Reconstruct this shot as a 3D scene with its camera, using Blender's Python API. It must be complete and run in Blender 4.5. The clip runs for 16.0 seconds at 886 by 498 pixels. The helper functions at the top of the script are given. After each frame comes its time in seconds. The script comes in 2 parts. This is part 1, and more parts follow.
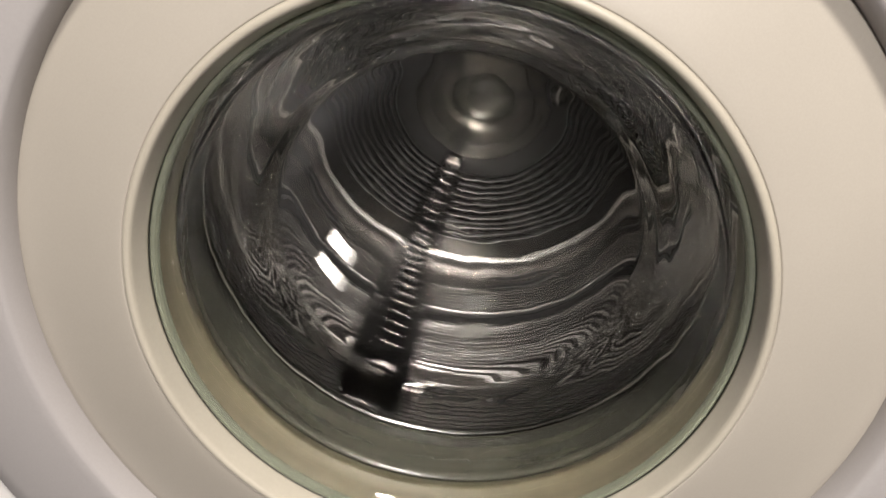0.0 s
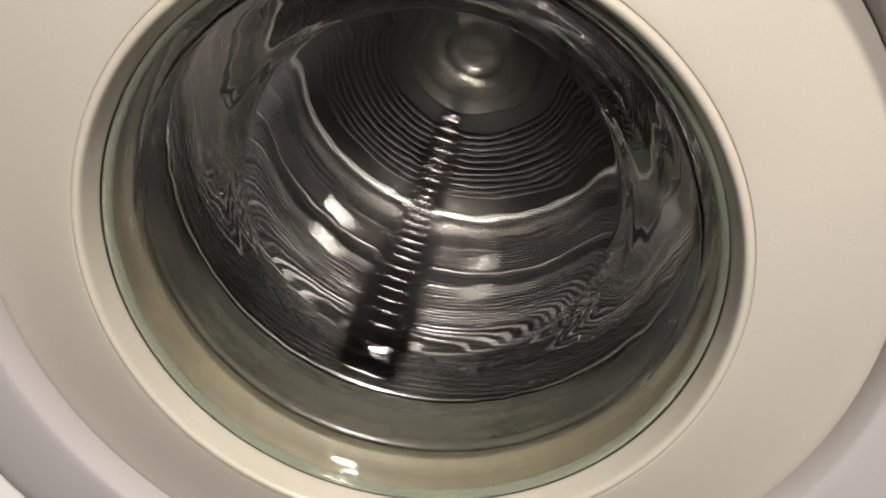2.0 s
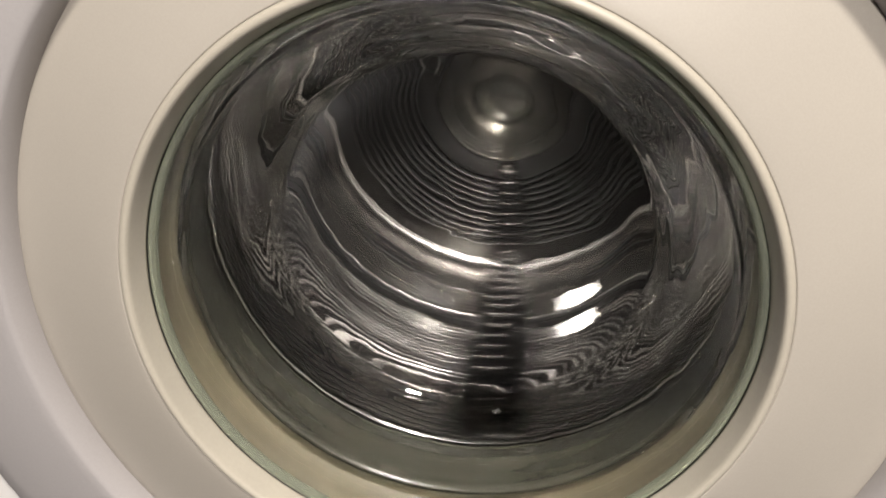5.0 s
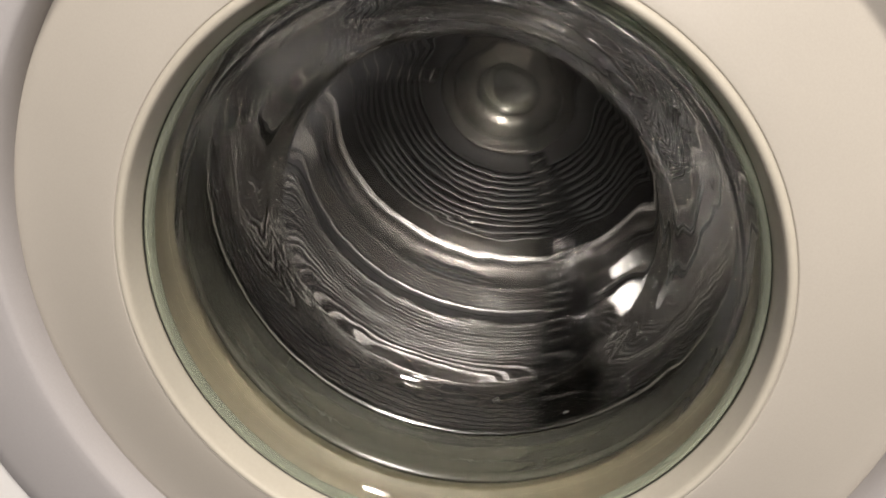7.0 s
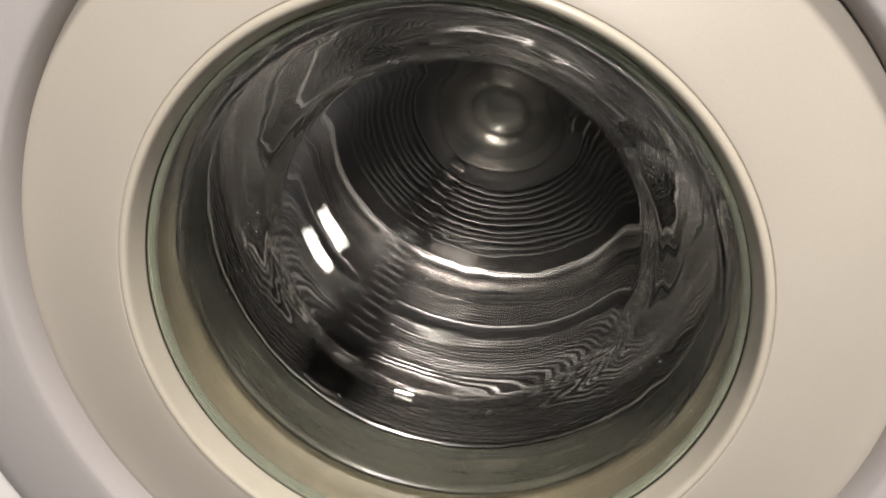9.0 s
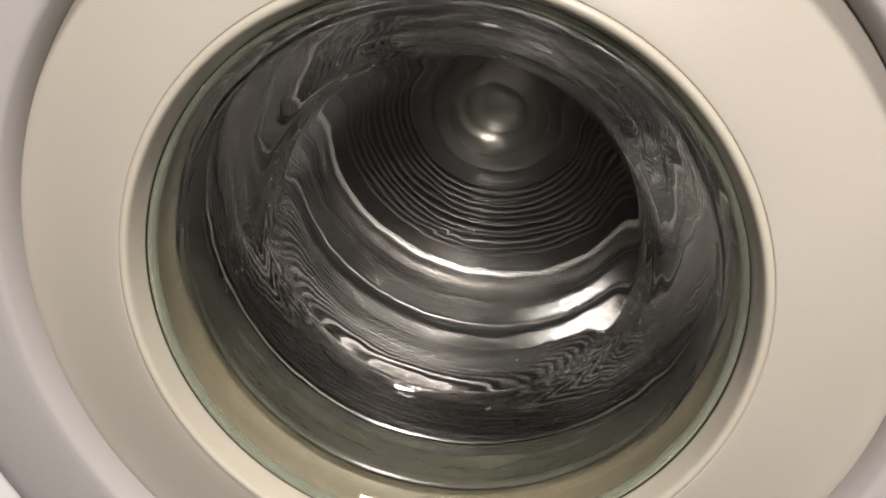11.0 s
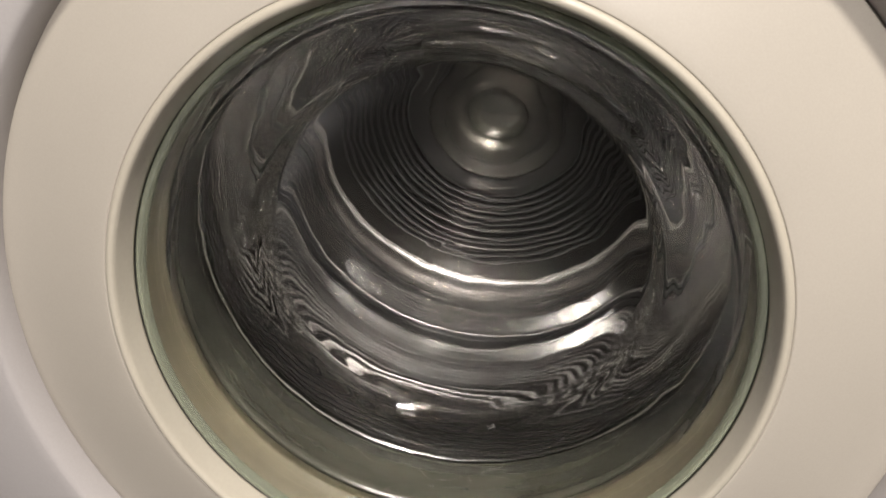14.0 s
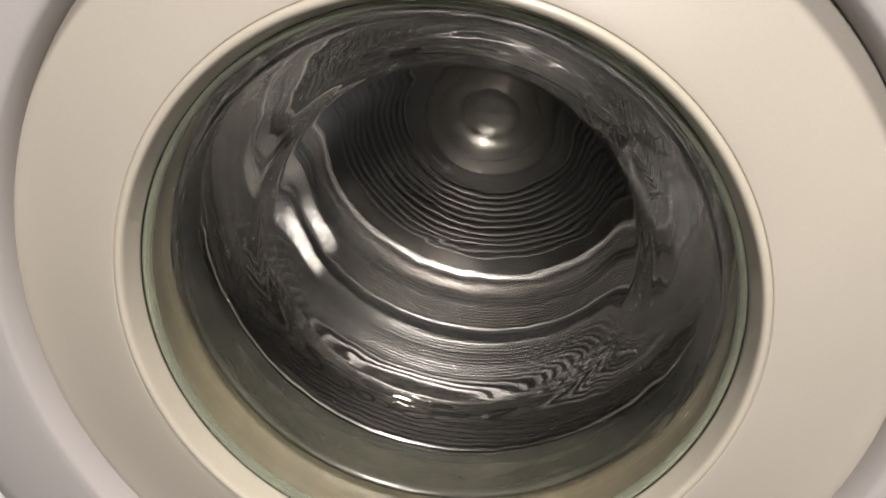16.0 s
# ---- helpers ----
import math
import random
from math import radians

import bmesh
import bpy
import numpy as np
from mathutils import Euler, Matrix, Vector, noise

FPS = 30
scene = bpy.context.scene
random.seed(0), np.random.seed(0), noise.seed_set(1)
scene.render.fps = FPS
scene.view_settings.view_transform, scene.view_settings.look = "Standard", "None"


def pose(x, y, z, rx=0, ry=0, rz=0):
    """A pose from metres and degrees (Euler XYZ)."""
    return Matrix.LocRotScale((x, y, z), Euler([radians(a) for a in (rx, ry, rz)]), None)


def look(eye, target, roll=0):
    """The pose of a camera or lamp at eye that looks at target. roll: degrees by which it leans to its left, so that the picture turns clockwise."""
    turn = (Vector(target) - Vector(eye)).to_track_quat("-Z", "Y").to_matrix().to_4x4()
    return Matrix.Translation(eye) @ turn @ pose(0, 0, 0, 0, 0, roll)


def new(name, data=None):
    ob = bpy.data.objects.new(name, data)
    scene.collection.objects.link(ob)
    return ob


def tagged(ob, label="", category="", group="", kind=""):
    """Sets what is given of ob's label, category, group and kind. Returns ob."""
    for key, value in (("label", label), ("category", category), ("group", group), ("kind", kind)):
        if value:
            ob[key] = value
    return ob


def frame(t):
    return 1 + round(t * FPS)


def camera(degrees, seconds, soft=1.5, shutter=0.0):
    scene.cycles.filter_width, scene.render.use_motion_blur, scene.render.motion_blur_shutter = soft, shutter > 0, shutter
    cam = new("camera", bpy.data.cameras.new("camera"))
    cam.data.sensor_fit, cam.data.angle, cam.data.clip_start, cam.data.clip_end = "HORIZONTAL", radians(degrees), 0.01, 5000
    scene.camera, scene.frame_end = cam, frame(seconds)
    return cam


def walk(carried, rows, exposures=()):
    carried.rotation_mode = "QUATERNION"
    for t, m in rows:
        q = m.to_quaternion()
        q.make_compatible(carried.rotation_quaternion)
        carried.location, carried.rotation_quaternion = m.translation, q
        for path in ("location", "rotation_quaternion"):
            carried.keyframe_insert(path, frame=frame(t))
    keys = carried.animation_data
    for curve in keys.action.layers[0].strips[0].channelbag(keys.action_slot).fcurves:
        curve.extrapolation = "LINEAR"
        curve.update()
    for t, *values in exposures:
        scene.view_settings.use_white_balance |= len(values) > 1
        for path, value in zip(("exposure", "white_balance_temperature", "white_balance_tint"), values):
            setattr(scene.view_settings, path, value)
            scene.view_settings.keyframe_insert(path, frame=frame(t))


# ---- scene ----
AXIS_Z = 0.55          # height of the drum's axis over the floor
FOV = 55.2
cam = camera(FOV, 16.0, soft=1.6, shutter=0.5)

# seconds, x, y, z, pitch, yaw, lean
PATH = [
    (0, 0.0548, -0.3754, 0.7583, -24.642, 7.676, 4.994),
    (0.5, 0.0520, -0.3725, 0.7528, -25.153, 8.184, 4.996),
    (1, 0.0542, -0.3554, 0.7484, -25.442, 8.923, 4.952),
    (1.5, 0.0697, -0.3458, 0.7535, -27.020, 9.617, 4.826),
    (2, 0.0822, -0.3497, 0.7598, -28.256, 9.560, 4.745),
    (2.5, 0.0647, -0.3460, 0.7514, -27.511, 10.467, 4.816),
    (3, 0.0743, -0.3376, 0.7482, -27.830, 10.399, 4.733),
    (3.5, 0.0707, -0.3251, 0.7435, -26.741, 10.423, 4.765),
    (4, 0.0643, -0.3396, 0.7498, -25.831, 10.304, 4.839),
    (4.5, 0.0676, -0.3584, 0.7582, -25.166, 10.254, 4.851),
    (7, 0.0750, -0.3596, 0.7434, -24.232, 10.950, 4.740),
    (7.5, 0.0820, -0.3643, 0.7403, -24.281, 10.639, 4.690),
    (8, 0.0800, -0.3738, 0.7407, -24.061, 10.879, 4.704),
    (8.5, 0.0780, -0.3786, 0.7447, -23.692, 10.829, 4.711),
    (9, 0.0798, -0.3732, 0.7514, -23.240, 10.591, 4.705),
    (11.5, 0.0744, -0.3774, 0.7463, -22.899, 9.997, 4.791),
    (12, 0.0734, -0.3751, 0.7473, -22.821, 9.935, 4.809),
    (12.5, 0.0734, -0.3762, 0.7506, -22.833, 9.759, 4.846),
    (13, 0.0744, -0.3730, 0.7506, -22.879, 9.623, 4.802),
    (13.5, 0.0746, -0.3637, 0.7499, -22.928, 9.428, 4.785),
    (14, 0.0689, -0.3569, 0.7458, -22.891, 9.633, 4.799),
    (14.5, 0.0675, -0.3554, 0.7484, -22.830, 9.533, 4.802),
    (15, 0.0679, -0.3600, 0.7514, -22.815, 9.349, 4.807),
    (15.5, 0.0675, -0.3625, 0.7531, -22.991, 9.421, 4.812),
    (16, 0.0727, -0.3726, 0.7544, -23.340, 9.413, 4.771),
]


def eye_pose(x, y, z, pitch, yaw, lean):
    p, w = radians(pitch), radians(yaw)
    way = Vector((-math.sin(w) * math.cos(p), math.cos(w) * math.cos(p), math.sin(p)))
    eye = Vector((x, y, z))
    return look(eye, eye + way, -lean)


walk(cam, [(t, eye_pose(*r)) for t, *r in PATH], exposures=[(0.0, 0.0), (16.0, 0.0)])

# ---- light: one warm ceiling lamp in a small closed room ----
world = bpy.data.worlds.new("world")
world.use_nodes = True
world.node_tree.nodes["Background"].inputs[0].default_value = (0.02, 0.018, 0.016, 1)
world.node_tree.nodes["Background"].inputs[1].default_value = 0.3
scene.world = world
LAMPS = [((0.46, -2.95, 2.12), (0.42, -1.35, 0.0), 160.0, (1.0, 0.938, 0.90)),
         ((0.58, -0.86, 2.12), (0.50, -0.65, 0.0), 53.0, (1.0, 0.93, 0.85))]


def lamp_light(place, target, watts, colour):
    data = bpy.data.lights.new("lamp_light", "AREA")
    data.shape, data.size, data.energy, data.color = "DISK", 0.26, watts, colour
    ob = new("lamp_light", data)
    ob.matrix_world = look(place, target)


for lamp in LAMPS:
    lamp_light(*lamp)


# ---- materials ----
def material(name, colour, rough=0.5, metal=0.0, grain=0.0, grain_scale=60.0, bump=0.0, bump_scale=300.0, stain=0.0,
             stain_scale=6.0, aniso=0.0, coat=0.0, rough_var=0.0):
    m = bpy.data.materials.new(name)
    m.use_nodes = True
    nt = m.node_tree
    b = nt.nodes["Principled BSDF"]
    b.inputs["Roughness"].default_value = rough
    b.inputs["Metallic"].default_value = metal
    b.inputs["Coat Weight"].default_value = coat
    b.inputs["Anisotropic"].default_value = aniso
    co = nt.nodes.new("ShaderNodeTexCoord")

    def noise_tex(scale, detail=4.0):
        n = nt.nodes.new("ShaderNodeTexNoise")
        n.inputs["Scale"].default_value = scale
        n.inputs["Detail"].default_value = detail
        nt.links.new(co.outputs["Object"], n.inputs["Vector"])
        return n

    def varied(src, scale, amount):
        n = noise_tex(scale)
        ramp = nt.nodes.new("ShaderNodeMapRange")
        ramp.inputs["From Min"].default_value, ramp.inputs["From Max"].default_value = 0.3, 0.7
        ramp.inputs["To Min"].default_value, ramp.inputs["To Max"].default_value = 1 - amount, 1 + amount * 0.4
        nt.links.new(n.outputs["Fac"], ramp.inputs["Value"])
        mix = nt.nodes.new("ShaderNodeVectorMath")
        mix.operation = "SCALE"
        if src is None:
            mix.inputs[0].default_value = colour
        else:
            nt.links.new(src, mix.inputs[0])
        nt.links.new(ramp.outputs["Result"], mix.inputs["Scale"])
        return mix.outputs["Vector"]

    src = None
    if grain:
        src = varied(src, grain_scale, grain)
    if stain:
        src = varied(src, stain_scale, stain)
    if src is None:
        b.inputs["Base Color"].default_value = (*colour, 1)
    else:
        nt.links.new(src, b.inputs["Base Color"])
    if rough_var:
        n = noise_tex(25.0, 6.0)
        ramp = nt.nodes.new("ShaderNodeMapRange")
        ramp.inputs["To Min"].default_value, ramp.inputs["To Max"].default_value = rough - rough_var, rough + rough_var
        nt.links.new(n.outputs["Fac"], ramp.inputs["Value"])
        nt.links.new(ramp.outputs["Result"], b.inputs["Roughness"])
    if bump:
        n = noise_tex(bump_scale, 3.0)
        k = nt.nodes.new("ShaderNodeBump")
        k.inputs["Strength"].default_value, k.inputs["Distance"].default_value = bump, 0.001
        nt.links.new(n.outputs["Fac"], k.inputs["Height"])
        nt.links.new(k.outputs["Normal"], b.inputs["Normal"])
    return m


def glass(name, colour, rough=0.0, ior=1.47):
    m = bpy.data.materials.new(name)
    m.use_nodes = True
    b = m.node_tree.nodes["Principled BSDF"]
    b.inputs["Base Color"].default_value = (*colour, 1)
    b.inputs["Roughness"].default_value = rough
    b.inputs["Transmission Weight"].default_value = 1.0
    b.inputs["IOR"].default_value = ior
    return m


CREAM = material("cream_plastic", (0.358, 0.327, 0.284), rough=0.42, grain=0.03, grain_scale=900, stain=0.04, stain_scale=9,
                 bump=0.03, bump_scale=900, rough_var=0.06)
WHITE = material("white_plastic", (0.336, 0.316, 0.312), rough=0.38, grain=0.03, grain_scale=700, stain=0.04, stain_scale=7,
                 bump=0.03, bump_scale=900, rough_var=0.06)
ENAMEL = material("white_enamel", (0.66, 0.64, 0.62), rough=0.3, grain=0.02, grain_scale=500, stain=0.03)
TRIM = material("cream_trim", (0.40, 0.366, 0.304), rough=0.36, grain=0.03, grain_scale=400, stain=0.05, stain_scale=14, rough_var=0.05, coat=0.6)
RUBBER = material("grey_rubber", (0.035, 0.034, 0.027), rough=0.22, grain=0.10, grain_scale=250, stain=0.25, stain_scale=22,
                  bump=0.15, bump_scale=260, rough_var=0.08)
TAUPE = material("taupe_seal", (0.056, 0.048, 0.029), rough=0.5, grain=0.12, grain_scale=220, stain=0.2, stain_scale=18,
                 bump=0.1, bump_scale=300)
DARK = material("dark_gap", (0.02, 0.019, 0.017), rough=0.6, grain=0.2)
STEEL = material("brushed_steel", (0.86, 0.82, 0.79), rough=0.23, metal=1.0, grain=0.20, grain_scale=120, stain=0.18,
                 stain_scale=20, bump=0.06, bump_scale=420, rough_var=0.05, aniso=0.3)
# Base darkened to near-black for the shade that lies on the drum back.
SHADED_PLATE = material("shaded_plate_steel", (0.028, 0.0265, 0.0245), rough=0.26, metal=1.0, grain=0.12, grain_scale=120, stain=0.2,
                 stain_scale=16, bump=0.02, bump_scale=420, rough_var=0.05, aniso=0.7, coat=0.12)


def brushed(m, turn):
    """Brush marks run round the y axis; turn 0.25 lays the sheen along the radius."""
    nt = m.node_tree
    tan = nt.nodes.new("ShaderNodeTangent")
    tan.direction_type, tan.axis = "RADIAL", "Y"
    b = nt.nodes["Principled BSDF"]
    b.inputs["Anisotropic Rotation"].default_value = turn
    nt.links.new(tan.outputs["Tangent"], b.inputs["Tangent"])


brushed(STEEL, 0.25)
brushed(SHADED_PLATE, 0.0)
POLISHED = material("polished_steel", (0.62, 0.61, 0.59), rough=0.12, metal=1.0, grain=0.05, stain=0.1, stain_scale=30)
HUB = material("hub_steel", (0.42, 0.41, 0.37), rough=0.13, metal=0.9, grain=0.15, grain_scale=90, stain=0.2, stain_scale=24,
               rough_var=0.07)
# Base kept dark in place of the dark surroundings that the polished steel mirrors.
LIFTER = material("lifter_steel", (0.15, 0.145, 0.14), rough=0.10, metal=1.0, grain=0.15, grain_scale=150, stain=0.2, stain_scale=30)
# Near-black stand-in for shade in the drum's recesses, slots and pits.
SHADE_STEEL = material("shade_steel", (0.016, 0.015, 0.014), rough=0.45, metal=0.0, grain=0.2, grain_scale=150, stain=0.2, stain_scale=25)
# Finish of the added wedges that throw the lamp glints.
GLINT_STEEL = material("glint_steel", (0.74, 0.72, 0.69), rough=0.13, metal=1.0, grain=0.04, grain_scale=150, stain=0.08, stain_scale=30)
RIB = material("rib_steel", (0.60, 0.58, 0.56), rough=0.22, metal=1.0, grain=0.1)
GLASS = glass("bowl_glass", (0.985, 0.988, 0.975))
GREEN_GLASS = glass("rim_glass", (0.45, 0.475, 0.38), rough=0.05)
GREEN_GLASS.node_tree.nodes["Principled BSDF"].inputs["Transmission Weight"].default_value = 0.82
WATER = glass("water", (0.98, 0.99, 0.99), ior=1.33)
# Unseen room kept dark so that little of it mirrors in the glass.
WALL = material("painted_wall", (0.045, 0.042, 0.039), rough=0.85, grain=0.05, stain=0.06, stain_scale=2, bump=0.1)
# Unseen east wall, lighter than the others to bounce some light back.
BOUNCE_WALL = material("bounce_wall", (0.12, 0.113, 0.102), rough=0.85, grain=0.04, stain=0.06, stain_scale=2, bump=0.1)
LINT = material("lint", (0.012, 0.011, 0.010), rough=0.9, grain=0.3, grain_scale=900)
TILE = material("floor_tile", (0.028, 0.026, 0.024), rough=0.4, grain=0.08, stain=0.12, stain_scale=3)
METAL_DARK = material("lamp_metal", (0.5, 0.5, 0.5), rough=0.4, metal=1.0)
OPAL = bpy.data.materials.new("lamp_opal")
OPAL.use_nodes = True
_b = OPAL.node_tree.nodes["Principled BSDF"]
_b.inputs["Base Color"].default_value = (0.85, 0.82, 0.76, 1)
_b.inputs["Emission Color"].default_value = (1.0, 0.9, 0.76, 1)
_b.inputs["Emission Strength"].default_value = 14.0


# ---- mesh helpers ----
def part(name, bm, mat, parent=None, label="", smooth=True):
    me = bpy.data.meshes.new(name)
    bm.normal_update()
    bm.to_mesh(me)
    bm.free()
    me.materials.append(mat)
    if smooth:
        me.polygons.foreach_set("use_smooth", [True] * len(me.polygons))
    ob = new(name, me)
    ob.parent = parent
    if label:
        tagged(ob, label)
    return ob


def lathe(profile, segs=128, closed=False, bm=None):
    """A body turned round the y axis from (radius, y) points."""
    bm = bm or bmesh.new()
    rings = []
    for r, y in profile:
        if r < 1e-6:
            rings.append([bm.verts.new((0, y, 0))])
        else:
            rings.append([bm.verts.new((r * math.cos(2 * math.pi * k / segs), y, r * math.sin(2 * math.pi * k / segs)))
                          for k in range(segs)])
    pairs = list(zip(rings, rings[1:])) + ([(rings[-1], rings[0])] if closed else [])
    for a, b in pairs:
        for k in range(segs):
            n = (k + 1) % segs
            if len(a) == 1 and len(b) == 1:
                continue
            if len(a) == 1:
                bm.faces.new((a[0], b[n], b[k]))
            elif len(b) == 1:
                bm.faces.new((a[k], a[n], b[0]))
            else:
                bm.faces.new((a[k], a[n], b[n], b[k]))
    bmesh.ops.recalc_face_normals(bm, faces=bm.faces)
    return bm


def arc(cx, cy, r, a0, a1, n):
    return [(cx + r * math.cos(radians(a0 + (a1 - a0) * i / n)), cy + r * math.sin(radians(a0 + (a1 - a0) * i / n)))
            for i in range(n + 1)]


def smooth_line(points, n):
    """n + 1 points along a smooth line through the given ones."""
    out, last = [], len(points) - 1
    for k in range(n + 1):
        u = k / n * last
        i = min(int(u), last - 1)
        f = u - i
        p0, p1, p2, p3 = (points[min(max(i + d, 0), last)] for d in (-1, 0, 1, 2))
        out.append(tuple(0.5 * (2 * b + (c - a) * f + (2 * a - 5 * b + 4 * c - d) * f * f + (3 * b - a - 3 * c + d) * f ** 3)
                         for a, b, c, d in zip(p0, p1, p2, p3)))
    out[-1] = points[-1]
    return out


def box(x0, x1, y0, y1, z0, z1, bevel=0.0, bm=None):
    bm = bm or bmesh.new()
    m = Matrix.Translation(((x0 + x1) / 2, (y0 + y1) / 2, (z0 + z1) / 2)) @ Matrix.Diagonal((x1 - x0, y1 - y0, z1 - z0, 1))
    made = bmesh.ops.create_cube(bm, size=1.0, matrix=m)
    if bevel:
        edges = {e for v in made["verts"] for e in v.link_edges}
        bmesh.ops.bevel(bm, geom=list(edges), offset=bevel, segments=2, affect="EDGES")
    return bm


# ---- the room ----
def room():
    def slab(name, label, category, mat, *b):
        return tagged(part(name, box(*b), mat, smooth=False), label, category, kind="structure")
    slab("floor", "plain dark tiled floor under the machine", "floor", TILE, -1.3, 1.3, -3.8, 0.75, -0.05, 0.0)
    slab("ceiling", "plain painted ceiling", "ceiling", WALL, -1.3, 1.3, -3.8, 0.75, 2.25, 2.30)
    slab("wall_north", "plain painted wall behind the machine", "wall", WALL, -1.3, 1.3, 0.75, 0.85, -0.05, 2.30)
    slab("wall_south", "plain painted wall", "wall", WALL, -1.3, 1.3, -3.9, -3.8, -0.05, 2.30)
    slab("wall_west", "plain dark painted wall", "wall", WALL, -1.4, -1.3, -3.9, 0.85, -0.05, 2.30)
    slab("wall_east", "plain unseen wall beside the machine, lighter than the rest for bounce light", "wall", BOUNCE_WALL, 1.3, 1.4, -3.9, 0.85, -0.05, 2.30)


def ceiling_lamp(x, y):
    base = new("ceiling_lamp")
    base.location = (x, y, 2.25)
    tagged(base, "round opal ceiling lamp with warm light", "lamp", "ceiling lamps")

    def turned(profile):
        bm = lathe(profile, 48)
        bmesh.ops.rotate(bm, verts=bm.verts, cent=(0, 0, 0), matrix=Matrix.Rotation(radians(90), 3, "X"))
        return bm
    part("mount", turned([(0, 0), (0.15, 0), (0.155, -0.01), (0.155, -0.035), (0.14, -0.04)]), METAL_DARK, base)
    part("diffuser", turned([(0.14, -0.04), (0.138, -0.07), (0.12, -0.09), (0.07, -0.098), (0, -0.10)]), OPAL, base)


# ---- the washing machine ----
def washing_machine():
    base = new("washing_machine")
    base.location = (0, 0, 0)
    tagged(base, "white front-loading washing machine with round door, drum turning", "washing machine")
    c = Matrix.Translation((0, 0, AXIS_Z))

    def seat(ob):
        ob.matrix_basis = c @ ob.matrix_basis
        return ob

    # cabinet: a front panel with a round hole, sides, top and back
    bm = bmesh.new()
    n, x0, x1, z0, z1, rh = 96, -0.34, 0.34, -AXIS_Z + 0.02, 0.885 - AXIS_Z, 0.312
    rings = [[], [], [], []]
    for k in range(n):
        a = 2 * math.pi * k / n
        ca, sa = math.cos(a), math.sin(a)
        s = min((x1 if ca > 0 else -x0) / max(abs(ca), 1e-6), (z1 if sa > 0 else -z0) / max(abs(sa), 1e-6))
        rings[0].append(bm.verts.new((rh * ca, 0.040, rh * sa)))
        rings[1].append(bm.verts.new((rh * ca, 0.018, rh * sa)))
        rings[2].append(bm.verts.new((s * ca, 0.018, s * sa)))
        rings[3].append(bm.verts.new((s * ca, 0.040, s * sa)))
    for a, b in ((0, 1), (1, 2), (2, 3), (3, 0)):
        for k in range(n):
            m = (k + 1) % n
            bm.faces.new((rings[a][k], rings[a][m], rings[b][m], rings[b][k]))
    bmesh.ops.recalc_face_normals(bm, faces=bm.faces)
    seat(part("front_panel", bm, ENAMEL, base, smooth=False))
    for nm, b in (("side_panel", (-0.34, -0.328, 0.041, 0.60, 0.02, 0.885)), ("side_panel", (0.328, 0.34, 0.041, 0.60, 0.02, 0.885)),
                  ("back_panel", (-0.327, 0.327, 0.588, 0.60, 0.02, 0.85)), ("top_panel", (-0.34, 0.34, 0.018, 0.60, 0.886, 0.91))):
        part(nm, box(*b, bevel=0.002), ENAMEL, base, smooth=False)
    for x in (-0.26, 0.26):
        for y in (0.10, 0.55):
            part("foot", box(x - 0.02, x + 0.02, y - 0.02, y + 0.02, 0.0, 0.02, bevel=0.003), DARK, base, smooth=False)

    # door: outer rim, domed dish, trim ring, glass
    rim = [(0.318, 0.030), (0.318, 0.020), (0.314, 0.0140), (0.300, 0.0100), (0.276, 0.0065), (0.262, 0.0046), (0.250, 0.0036), (0.2442, 0.0034),
           (0.2420, 0.0040), (0.2402, 0.0056), (0.2376, 0.0130), (0.2364, 0.0190), (0.2364, 0.036)]
    door = seat(part("door", lathe(rim, 192, closed=True), WHITE, base, "white plastic outer door rim with bevelled edge"))
    door.location.x += 0.0031
    door.location.z -= 0.0056
    dish = [(0.2380, 0.036), (0.2380, 0.0194), (0.2346, 0.0186)]
    dish += [(0.2336 - 0.0656 * i / 18, 0.0006 + 0.0174 * (1 - i / 18) ** 1.2) for i in range(19)]
    dish += [(0.1676, 0.0006), (0.1671, 0.0008), (0.1662, 0.0030), (0.1680, 0.020), (0.1690, 0.030)]
    bm = lathe(dish, 192, closed=True)
    for v in bm.verts:
        k = min(max((math.hypot(v.co.x, v.co.z) - 0.166) / 0.065, 0.0), 1.0)
        v.co.x += 0.0031 * k
        v.co.z -= 0.0056 * k
    d = part("door_dish", bm, CREAM, door, "cream plastic domed door face")
    d.location = (-0.0031, 0, 0.0056)
    trim = [(0.1684, 0.0156), (0.1671, 0.0060), (0.1669, 0.0012), (0.1664, 0.0000), (0.1656, -0.0008), (0.1644, -0.0012), (0.1630, -0.0010), (0.1621, -0.0002),
            (0.1615, 0.0014), (0.1608, 0.0042), (0.1597, 0.0085), (0.1586, 0.0128), (0.1584, 0.0142), (0.1592, 0.0150)]
    tr = part("trim_ring", lathe(trim, 192, closed=True), TRIM, door, "cream glossy ring round the glass")
    tr.location = (-0.0031, 0, 0.0056)
    edge = [(0.1560 + 0.0024 * math.cos(radians(20 * i)), 0.0172 + 0.0036 * math.sin(radians(20 * i))) for i in range(18)]
    ge = part("glass_edge", lathe(edge, 192, closed=True), GREEN_GLASS, door, "greenish thick glass edge")
    ge.location = (-0.0031, 0, 0.0056)
    outer = [(0.1580, 0.0240), (0.1545, 0.0275), (0.1515, 0.0330), (0.1490, 0.0400), (0.1425, 0.0530), (0.1340, 0.0700), (0.1262, 0.0855), (0.1200, 0.0955),
             (0.1110, 0.1020), (0.0900, 0.1062), (0.0500, 0.1095), (0, 0.1105)]
    thick = [0.0030, 0.0036, 0.0042, 0.0044, 0.0044, 0.0046, 0.0056, 0.0060, 0.0056, 0.0046, 0.0044, 0.0044]
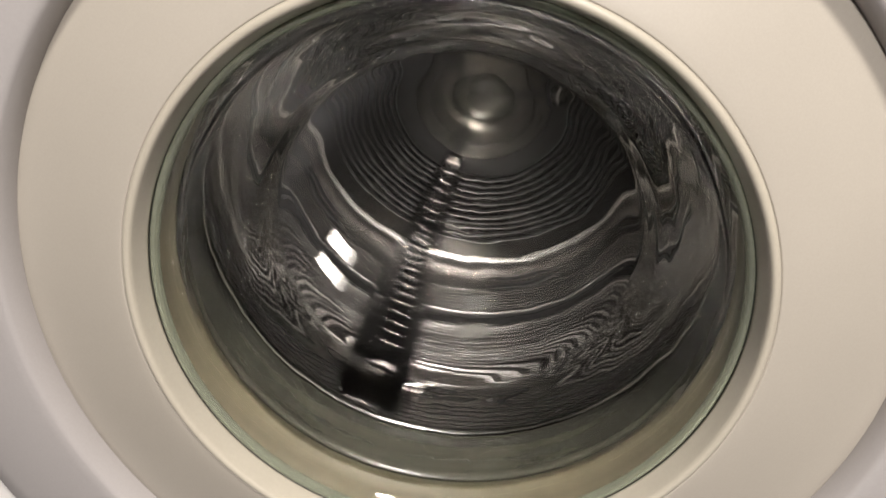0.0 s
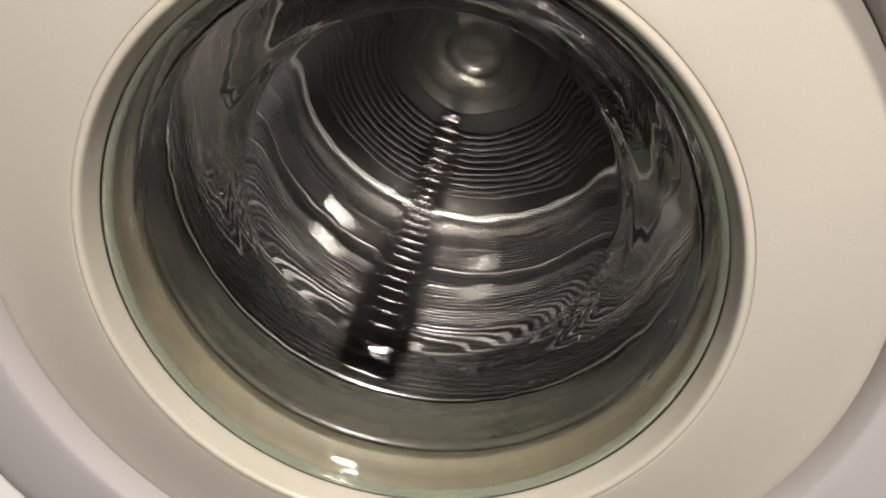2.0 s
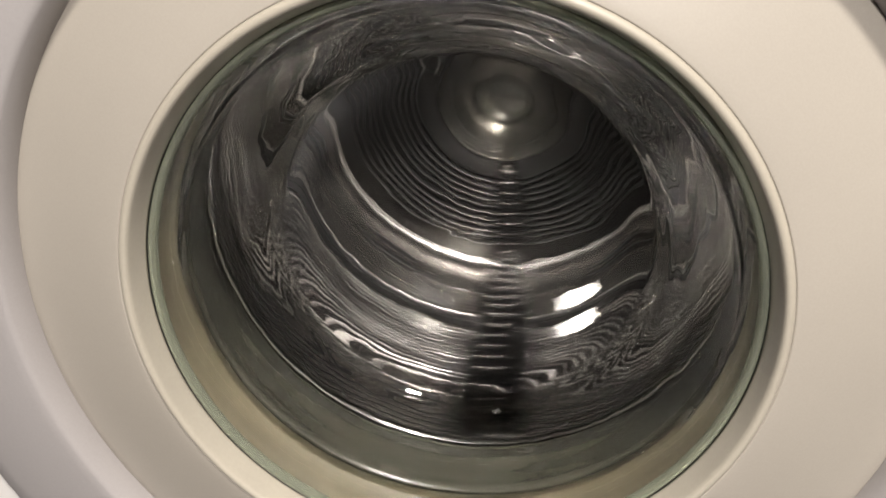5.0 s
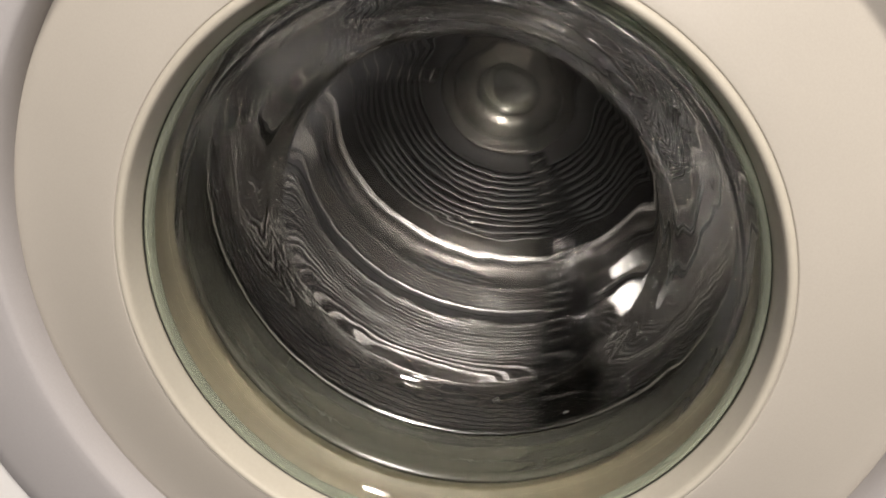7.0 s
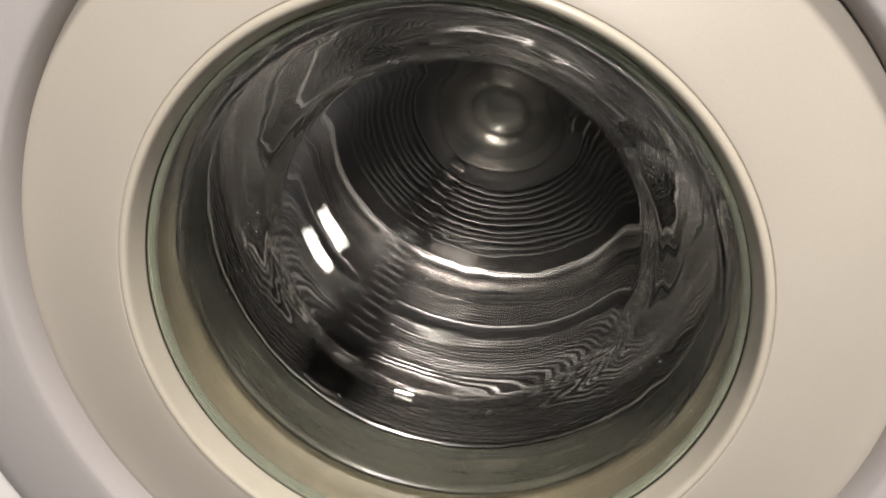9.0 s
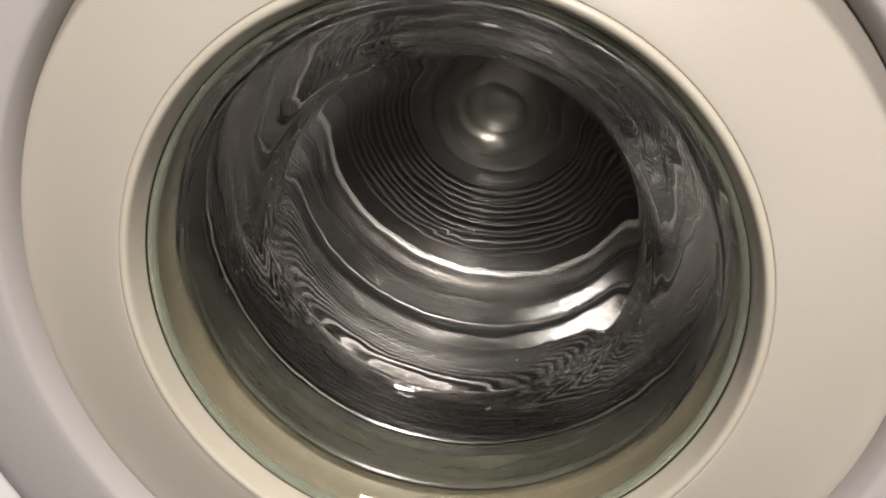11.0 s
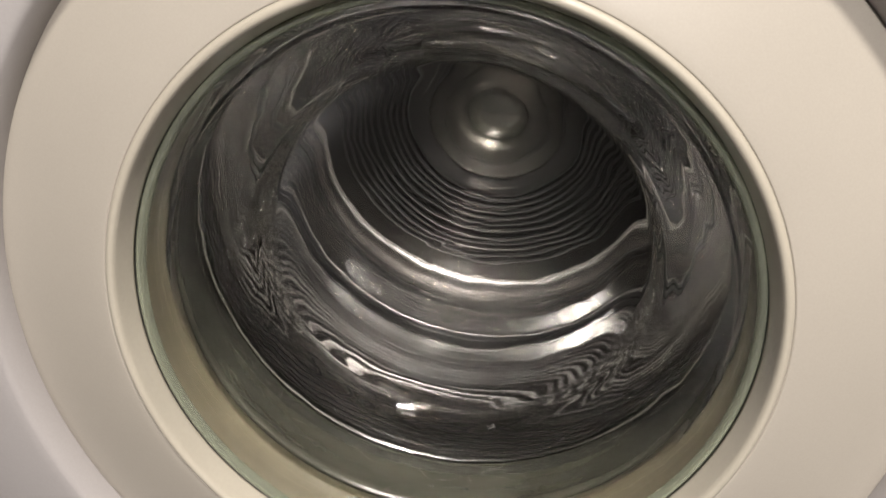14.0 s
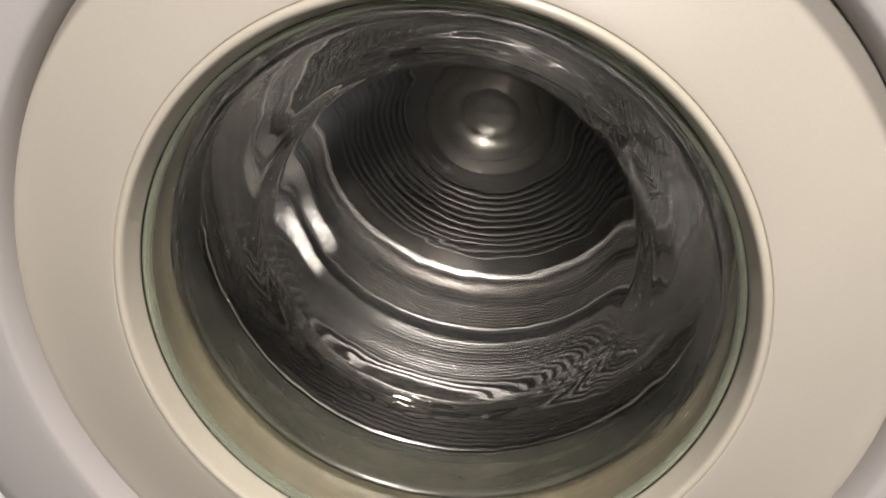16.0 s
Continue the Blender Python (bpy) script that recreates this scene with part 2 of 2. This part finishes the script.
    inner = [(max(r - (0.9 * k if r > 0.115 else 0.45 * k if r > 0.08 else 0.0), 0.0), y - (0.45 * k if r > 0.115 else 0.9 * k)) for (r, y), k in zip(outer, thick)]
    inner[0], inner[1] = (0.1562, 0.0212), (0.1524, 0.0240)
    outer, inner = smooth_line(outer, 60), smooth_line(inner, 60)
    bm = lathe(outer + inner[::-1], 224, closed=True)
    for v in bm.verts:
        if v.co.y > 0.034:
            way = v.co.normalized()
            v.co += way * (0.00024 * noise.noise(v.co * 38) + 0.00012 * noise.noise(v.co * 95))
    gl = part("glass_bowl", bm, GLASS, door, "clear glass bowl with water marks")
    gl.location = (-0.0031, 0, 0.0056)
    gl.visible_shadow = False
    ge.visible_shadow = False

    # gasket
    # Solid dark ring stands in for the shadow between glass and seal.
    gap = [(0.1690, 0.0236), (0.1604, 0.0236), (0.1594, 0.0220), (0.1594, 0.0175), (0.1602, 0.0160), (0.1690, 0.0160)]
    seat(part("gap_ring", lathe(gap, 160, closed=True), DARK, base, "dark ring set in for the shadow gap behind the glass"))
    taupe = [(0.1660, 0.0420), (0.1640, 0.0242), (0.1612, 0.0242), (0.1600, 0.0256), (0.1588, 0.0330), (0.1574, 0.0390), (0.1552, 0.0432), (0.1546, 0.0444), (0.1549, 0.0458),
             (0.1563, 0.0490), (0.1578, 0.0545), (0.1640, 0.0590)]
    seal = seat(part("door_seal", lathe(taupe, 160, closed=True), TAUPE, base, "taupe rubber door seal"))
    funnel = [(0.1648, 0.0600), (0.1610, 0.0606), (0.1588, 0.0630), (0.1604, 0.0680), (0.1600, 0.0720), (0.1608, 0.0800), (0.1628, 0.0930),
              (0.1622, 0.0960), (0.1650, 0.1030), (0.1696, 0.1150), (0.1706, 0.1180), (0.1700, 0.1200), (0.1725, 0.1235), (0.1760, 0.1250),
              (0.2100, 0.1250), (0.2100, 0.1000)]
    gk = seat(part("gasket", lathe(funnel, 160, closed=True), RUBBER, base, "wet grey-green rubber gasket"))
    tub = [(0.215, 0.060), (0.215, 0.52), (0.0, 0.52), (0.0, 0.525), (0.22, 0.525), (0.22, 0.060)]
    seat(part("tub", lathe(tub, 96), DARK, base, "dark outer tub"))
    return base


def drum(parent):
    """The turning drum: shell, rolled lip, back plate, hub and three ribbed lifters."""
    R = 0.200

    rng = random.Random(5)

    def rows_of_notches(y0, y1, gain):
        """Flat steel with fine pressed rows; each row: radius, y, depth."""
        rows, y = [], y0
        while y < y1 - 0.0066:
            pitch = rng.uniform(0.0050, 0.0066)
            deep = gain * rng.uniform(0.0010, 0.0018)
            flat = pitch - 0.0037
            bead = (0.25 + 0.75 * gain) * rng.uniform(0.00035, 0.00065)
            rows += [(R, y, 0.0), (R, y + flat, 0.0), (R, y + flat + 0.0002, deep), (R, y + flat + 0.0014, deep), (R - bead * 0.4, y + flat + 0.0021, 0.0),
                     (R - bead, y + flat + 0.0025, 0.0), (R - bead * 0.9, y + flat + 0.0028, 0.0), (R - bead * 0.3, y + flat + 0.0032, 0.0)]
            y += pitch
        return rows

    shell = [(r, y, 0.0) for r, y in ((0.1785, 0.1345), (0.1830, 0.1385), (0.1920, 0.1440), (0.1975, 0.1500), (R, 0.1580))]
    shell += rows_of_notches(0.162, 0.212, 0.15)
    shell += rows_of_notches(0.214, 0.328, 1.0)
    shell += [(r, y, 0.0) for r, y in ((R, 0.3288), (R, 0.3297), (R + 0.0008, 0.3300), (R + 0.0090, 0.3302), (R + 0.0090, 0.3548), (R + 0.0008, 0.3550), (R, 0.3553), (R, 0.3562))]
    shell += rows_of_notches(0.3580, 0.402, 0.8)
    shell += [(R, 0.404, 0.0), (R - 0.0003, 0.422, 0.0), (R, 0.446, 0.0)]
    shell += [(r, y, 0.0) for r, y in arc(R - 0.009, 0.453, 0.009, 0, 90, 10)]
    bm, segs, rings = bmesh.new(), 288, []
    for r, y, h in shell:
        ring = []
        for k in range(segs):
            a = 2 * math.pi * k / segs
            q = r + (h * (0.8 + 0.8 * noise.noise(Vector((7 * math.cos(a), 7 * math.sin(a), y * 160)))) if h else 0.0)
            q += 0.00022 * noise.noise(Vector((2.2 * math.cos(a), 2.2 * math.sin(a), y * 22)))
            ring.append(bm.verts.new((q * math.cos(a), y, q * math.sin(a))))
        rings.append(ring)
    for i, (a, b) in enumerate(zip(rings, rings[1:])):
        # Pit faces are coloured black for the dark inside the drum's holes.
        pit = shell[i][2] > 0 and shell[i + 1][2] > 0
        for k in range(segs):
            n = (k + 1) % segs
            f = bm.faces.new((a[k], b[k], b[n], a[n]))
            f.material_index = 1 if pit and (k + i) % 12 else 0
    body = part("drum", bm, STEEL, parent, "brushed stainless steel drum with fine rows darkened as pierced holes, turning")
    body.data.materials.append(SHADE_STEEL)
    # Band is coloured black for the dark that the recessed steel mirrors.
    seam = [(R + 0.0022, 0.3304), (R + 0.0022, 0.3375), (R + 0.0030, 0.3385), (R + 0.0030, 0.3465), (R + 0.0022, 0.3475), (R + 0.0022, 0.3546),
            (R + 0.0080, 0.3546), (R + 0.0080, 0.3304)]
    part("seam_band", lathe(seam, 128, closed=True), SHADE_STEEL, body, "recessed band between drum sheets, coloured black for its dark reflections", smooth=False)
    lip = arc(0.1776, 0.1340, 0.0040, 90, 360, 14) + [(0.1816, 0.1360)]
    part("drum_lip", lathe(lip, 160), POLISHED, body, "polished rolled steel lip")
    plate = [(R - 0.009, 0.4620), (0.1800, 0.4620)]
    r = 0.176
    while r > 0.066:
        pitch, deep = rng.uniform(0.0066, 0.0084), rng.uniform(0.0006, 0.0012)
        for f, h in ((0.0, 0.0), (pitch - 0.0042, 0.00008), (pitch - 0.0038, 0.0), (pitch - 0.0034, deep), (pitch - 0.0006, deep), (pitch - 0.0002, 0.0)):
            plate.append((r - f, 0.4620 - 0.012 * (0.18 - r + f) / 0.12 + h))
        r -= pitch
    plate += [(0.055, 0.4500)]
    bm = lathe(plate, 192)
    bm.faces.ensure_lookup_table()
    # Ring floors take the same black, as the dark of pierced holes.
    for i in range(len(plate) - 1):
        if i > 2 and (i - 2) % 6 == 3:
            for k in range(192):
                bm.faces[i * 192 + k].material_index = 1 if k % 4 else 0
    back = part("back_plate", bm, SHADED_PLATE, body, "brushed steel drum back darkened for its shade, with fine rings darkened as pierced holes")
    back.data.materials.append(SHADE_STEEL)
    cap = [(0.0695, 0.4500), (0.0695, 0.4400)]
    cap += [(0.0692 * math.cos(radians(a)), 0.4390 - 0.0330 * math.sin(radians(a))) for a in range(4, 88, 4)] + [(0.0, 0.4060)]
    part("hub_cap", lathe(cap, 96), HUB, body, "domed glossy steel hub cap")
    # Black ring added to hold the deep shadow round the hub cap.
    shade_ring = [(0.0930, 0.4535), (0.0920, 0.4500), (0.0890, 0.4475), (0.0730, 0.4455), (0.0697, 0.4455), (0.0697, 0.4520)]
    part("hub_shade_ring", lathe(shade_ring, 96, closed=True), SHADE_STEEL, body, "black ring holding the shade round the hub cap")
    for k in range(3):
        turn = Matrix.Rotation(radians(120 * k), 4, "Y")
        lifter(body, turn)
        for side in (-1, 1):
            glint_wedge(body, turn, side, 0.300, R)
            glint_wedge(body, turn, side, 0.3565, R)
        for a in (36, 84):
            for y, half in ((0.410, 11), (0.426, 10)):
                emboss(body, turn @ Matrix.Rotation(radians(a), 4, "Y"), y, half, R)
    return body


def glint_wedge(body, turn, side, y0, R):
    """A polished wedge added on the drum wall beside a lifter for glints, its steep face towards the door."""
    secs = []
    for i in range(7):
        u = 17.5 + 8.0 * i / 6
        a, y = side * radians(u), y0 + 0.26 * R * radians(u - 17.5)
        secs.append([((R - q) * math.sin(a), y + d, -(R - q) * math.cos(a)) for d, q in ((0.0, -0.0006), (0.0061, 0.0120), (0.0085, 0.0124), (0.0200, -0.0006))])
    ob = part("glint_wedge", loft(secs), GLINT_STEEL, body, "polished steel wedge added on the drum wall to throw lamp glints", smooth=False)
    ob.matrix_basis = turn


def loft(sections):
    """A closed body through equal cross-sections."""
    bm = bmesh.new()
    rows = [[bm.verts.new(p) for p in s] for s in sections]
    for a, b in zip(rows, rows[1:]):
        for i in range(len(a)):
            j = (i + 1) % len(a)
            bm.faces.new((a[i], a[j], b[j], b[i]))
    bm.faces.new(rows[0])
    bm.faces.new(rows[-1])
    bmesh.ops.recalc_face_normals(bm, faces=bm.faces)
    return bm


def lifter(body, turn):
    """One lifter hanging at the drum's bottom (towards -z), with its arm up the back plate."""
    def section(y, w, h, r):
        """A flat skirt that runs out along the wall, then the steep flanks and the ridge."""
        half = [(w * u, h * k - (0.0006 if u > 1.2 else 0.0)) for u, k in ((1.30, 0.0), (1.15, 0.06), (1.0, 0.20), (0.84, 0.45), (0.68, 0.72), (0.52, 0.90),
                                                                          (0.34, 0.97), (0.16, 1.0))]
        pts = [(-a, q) for a, q in half] + [(a, q) for a, q in half[::-1]]
        return [((r - q) * math.sin(a / r), y, -(r - q) * math.cos(a / r)) for a, q in pts]
    main = [section(y, w, h, 0.2005) for y, w, h in ((0.168, 0.020, 0.0012), (0.176, 0.024, 0.006), (0.225, 0.027, 0.026), (0.300, 0.025, 0.037),
                                                    (0.400, 0.023, 0.042), (0.430, 0.022, 0.041), (0.4400, 0.020, 0.030))]
    ob = part("lifter", loft(main), LIFTER, body, "ribbed steel drum lifter, dark reflections put into its colour")
    ob.matrix_basis = turn

    def back(r, w, h):
        y0 = 0.4625 - 0.012 * (0.18 - r) / 0.12
        return [(-w, y0, -r), (-w * 0.6, y0 - h * 0.6, -r), (-w * 0.3, y0 - h, -r), (w * 0.3, y0 - h, -r), (w * 0.6, y0 - h * 0.6, -r), (w, y0, -r)]
    arm = part("lifter_arm", loft([back(r, w, h) for r, w, h in ((0.176, 0.021, 0.020), (0.150, 0.019, 0.019), (0.110, 0.016, 0.017),
                                                                (0.073, 0.0135, 0.0145))]), LIFTER, body, "ribbed steel arm on the drum back, dark reflections put into its colour", smooth=False)
    arm.matrix_basis = turn
    me = rib_mesh()
    for i in range(16):
        y = 0.192 + 0.0150 * i
        h = np.interp(y, (0.176, 0.225, 0.300, 0.400, 0.430), (0.006, 0.026, 0.037, 0.042, 0.041))
        rib = new("rib", me)
        rib.parent = body
        rib.matrix_basis = turn @ Matrix.Translation((0, y, -0.2005 + h))
    for i in range(8):
        r = 0.079 + 0.0118 * i
        h = np.interp(r, (0.064, 0.110, 0.150, 0.176), (0.014, 0.017, 0.019, 0.020))
        rib = new("rib", me)
        rib.parent = body
        rib.matrix_basis = turn @ Matrix.Translation((0, 0.4625 - 0.012 * (0.18 - r) / 0.12 - h, -r)) @ pose(0, 0, 0, 90)


_RIB = []


def rib_mesh():
    if not _RIB:
        bm = box(-0.0074, 0.0074, -0.0009, 0.0009, -0.003, 0.0016, bevel=0.0006)
        me = bpy.data.meshes.new("rib")
        bm.to_mesh(me)
        bm.free()
        me.materials.append(RIB)
        _RIB.append(me)
    return _RIB[0]


def emboss(body, turn, y, half, R):
    """A long shallow bar pressed into the drum wall, coloured black for a slot's shade."""
    secs = []
    n = 10
    for i in range(n + 1):
        a = radians(-half + 2 * half * i / n)
        w = 0.0056 * min(1.0, 0.35 + 1.6 * min(i, n - i) / n * 2)
        secs.append([((R + 0.001 - q) * math.sin(a), y + p, -(R + 0.001 - q) * math.cos(a))
                     for p, q in ((-w, 0.0), (-w * 0.6, 0.0022), (w * 0.6, 0.0022), (w, 0.0))])
    ob = part("embossed_bar", loft(secs), SHADE_STEEL, body, "pressed bar in the drum wall, coloured black for the shade of a slot")
    ob.matrix_basis = turn


# ---- motion of the drum: turn in degrees, the lifter moving over the bottom towards -x ----
def turn_at(t):
    known = [(0.0, 27), (0.5, 172), (1.0, 320), (1.5, 474), (2.0, 622), (2.5, 780), (3.0, 933), (3.5, 1087), (4.0, 1244), (4.2, 1313),
             (4.5, 1445), (4.7, 1540), (6.8, 2530), (7.0, 2624), (7.3, 2760), (7.7, 2935), (8.1, 3112), (8.5, 3291), (8.9, 3474), (9.2, 3608)]
    if t <= 9.2:
        return float(np.interp(t, [k[0] for k in known], [k[1] for k in known]))
    v0, v1, span = 452.0, 2123.0, 2.0
    if t <= 9.2 + span:
        u = (t - 9.2) / span
        return 3608 + v0 * (t - 9.2) + (v1 - v0) * span * (u ** 3 - u ** 4 / 2)
    end = 3608 + v0 * span + (v1 - v0) * span * 0.5
    return end + v1 * (t - 9.2 - span)


def motions():
    rows = []
    last = int(16.0 * FPS)
    for k in range(last + 1):
        t = k / FPS
        rows.append((t, Matrix.Translation((0, 0, AXIS_Z)) @ Matrix.Rotation(radians(turn_at(t)), 4, "Y")))
    walk(DRUM, rows)


def water_drop(angle, r, y, size):
    """A drop clinging to the gasket, angle in degrees from straight down towards -x."""
    bm = bmesh.new()
    bmesh.ops.create_icosphere(bm, subdivisions=2, radius=size)
    for v in bm.verts:
        v.co.z *= 0.55
        v.co.y *= 1.3 + 0.3 * noise.noise(v.co * 300)
    ob = part("water_drop", bm, WATER)
    a = radians(angle)
    ob.matrix_basis = Matrix.Translation((-r * math.sin(a), y, AXIS_Z - r * math.cos(a))) @ pose(0, 0, 0, 0, angle, 0)
    ob.visible_shadow = False
    tagged(ob, "clear water drop on the grey gasket", "water drop", "water drops")


def lint_speck(angle, r, y, size, spread):
    """A ragged scrap of lint stuck to the glass; spread: how uneven its arms are."""
    bm = bmesh.new()
    n, rng = 14, random.Random(int(angle * 10))
    ring = []
    for k in range(n):
        a = 2 * math.pi * k / n
        q = size * ((1.0 if k % 3 == 0 else 0.45) + spread * rng.uniform(-0.4, 0.4))
        ring.append((q * math.cos(a), q * math.sin(a)))
    top = [bm.verts.new((u, v, 0.0004)) for u, v in ring]
    low = [bm.verts.new((u, v, -0.0004)) for u, v in ring]
    bm.faces.new(top)
    bm.faces.new(low[::-1])
    for k in range(n):
        m = (k + 1) % n
        bm.faces.new((top[m], top[k], low[k], low[m]))
    ob = part("lint_speck", bm, LINT, smooth=False)
    a = radians(angle)
    ob.matrix_basis = Matrix.Translation((-r * math.sin(a), y, AXIS_Z - r * math.cos(a))) @ pose(0, 0, 0, 0, angle, 0)
    tagged(ob, "small dark ragged scrap of lint on the glass", "lint", "lint scraps")


room()
for lamp in LAMPS:
    ceiling_lamp(*lamp[0][:2])
MACHINE = washing_machine()
DRUM = drum(MACHINE)
for drop in ((36.5, 0.1632, 0.097, 0.0016), (28, 0.1660, 0.107, 0.0013), (-19, 0.1718, 0.1205, 0.0017), (-34.5, 0.1700, 0.1190, 0.0015),
             (-46, 0.1690, 0.1150, 0.0019), (-42, 0.1640, 0.100, 0.0012), (63, 0.1600, 0.071, 0.0015), (21, 0.1700, 0.1180, 0.0012),
             (-58, 0.1660, 0.106, 0.0014), (6, 0.1708, 0.1190, 0.0012), (48, 0.1625, 0.092, 0.0011)):
    water_drop(*drop)
for speck in ((-6.7, 0.1234, 0.0938, 0.0036, 0.6), (-26.6, 0.1324, 0.0772, 0.0018, 0.9), (39.4, 0.1310, 0.0803, 0.0016, 0.9)):
    lint_speck(*speck)
motions()
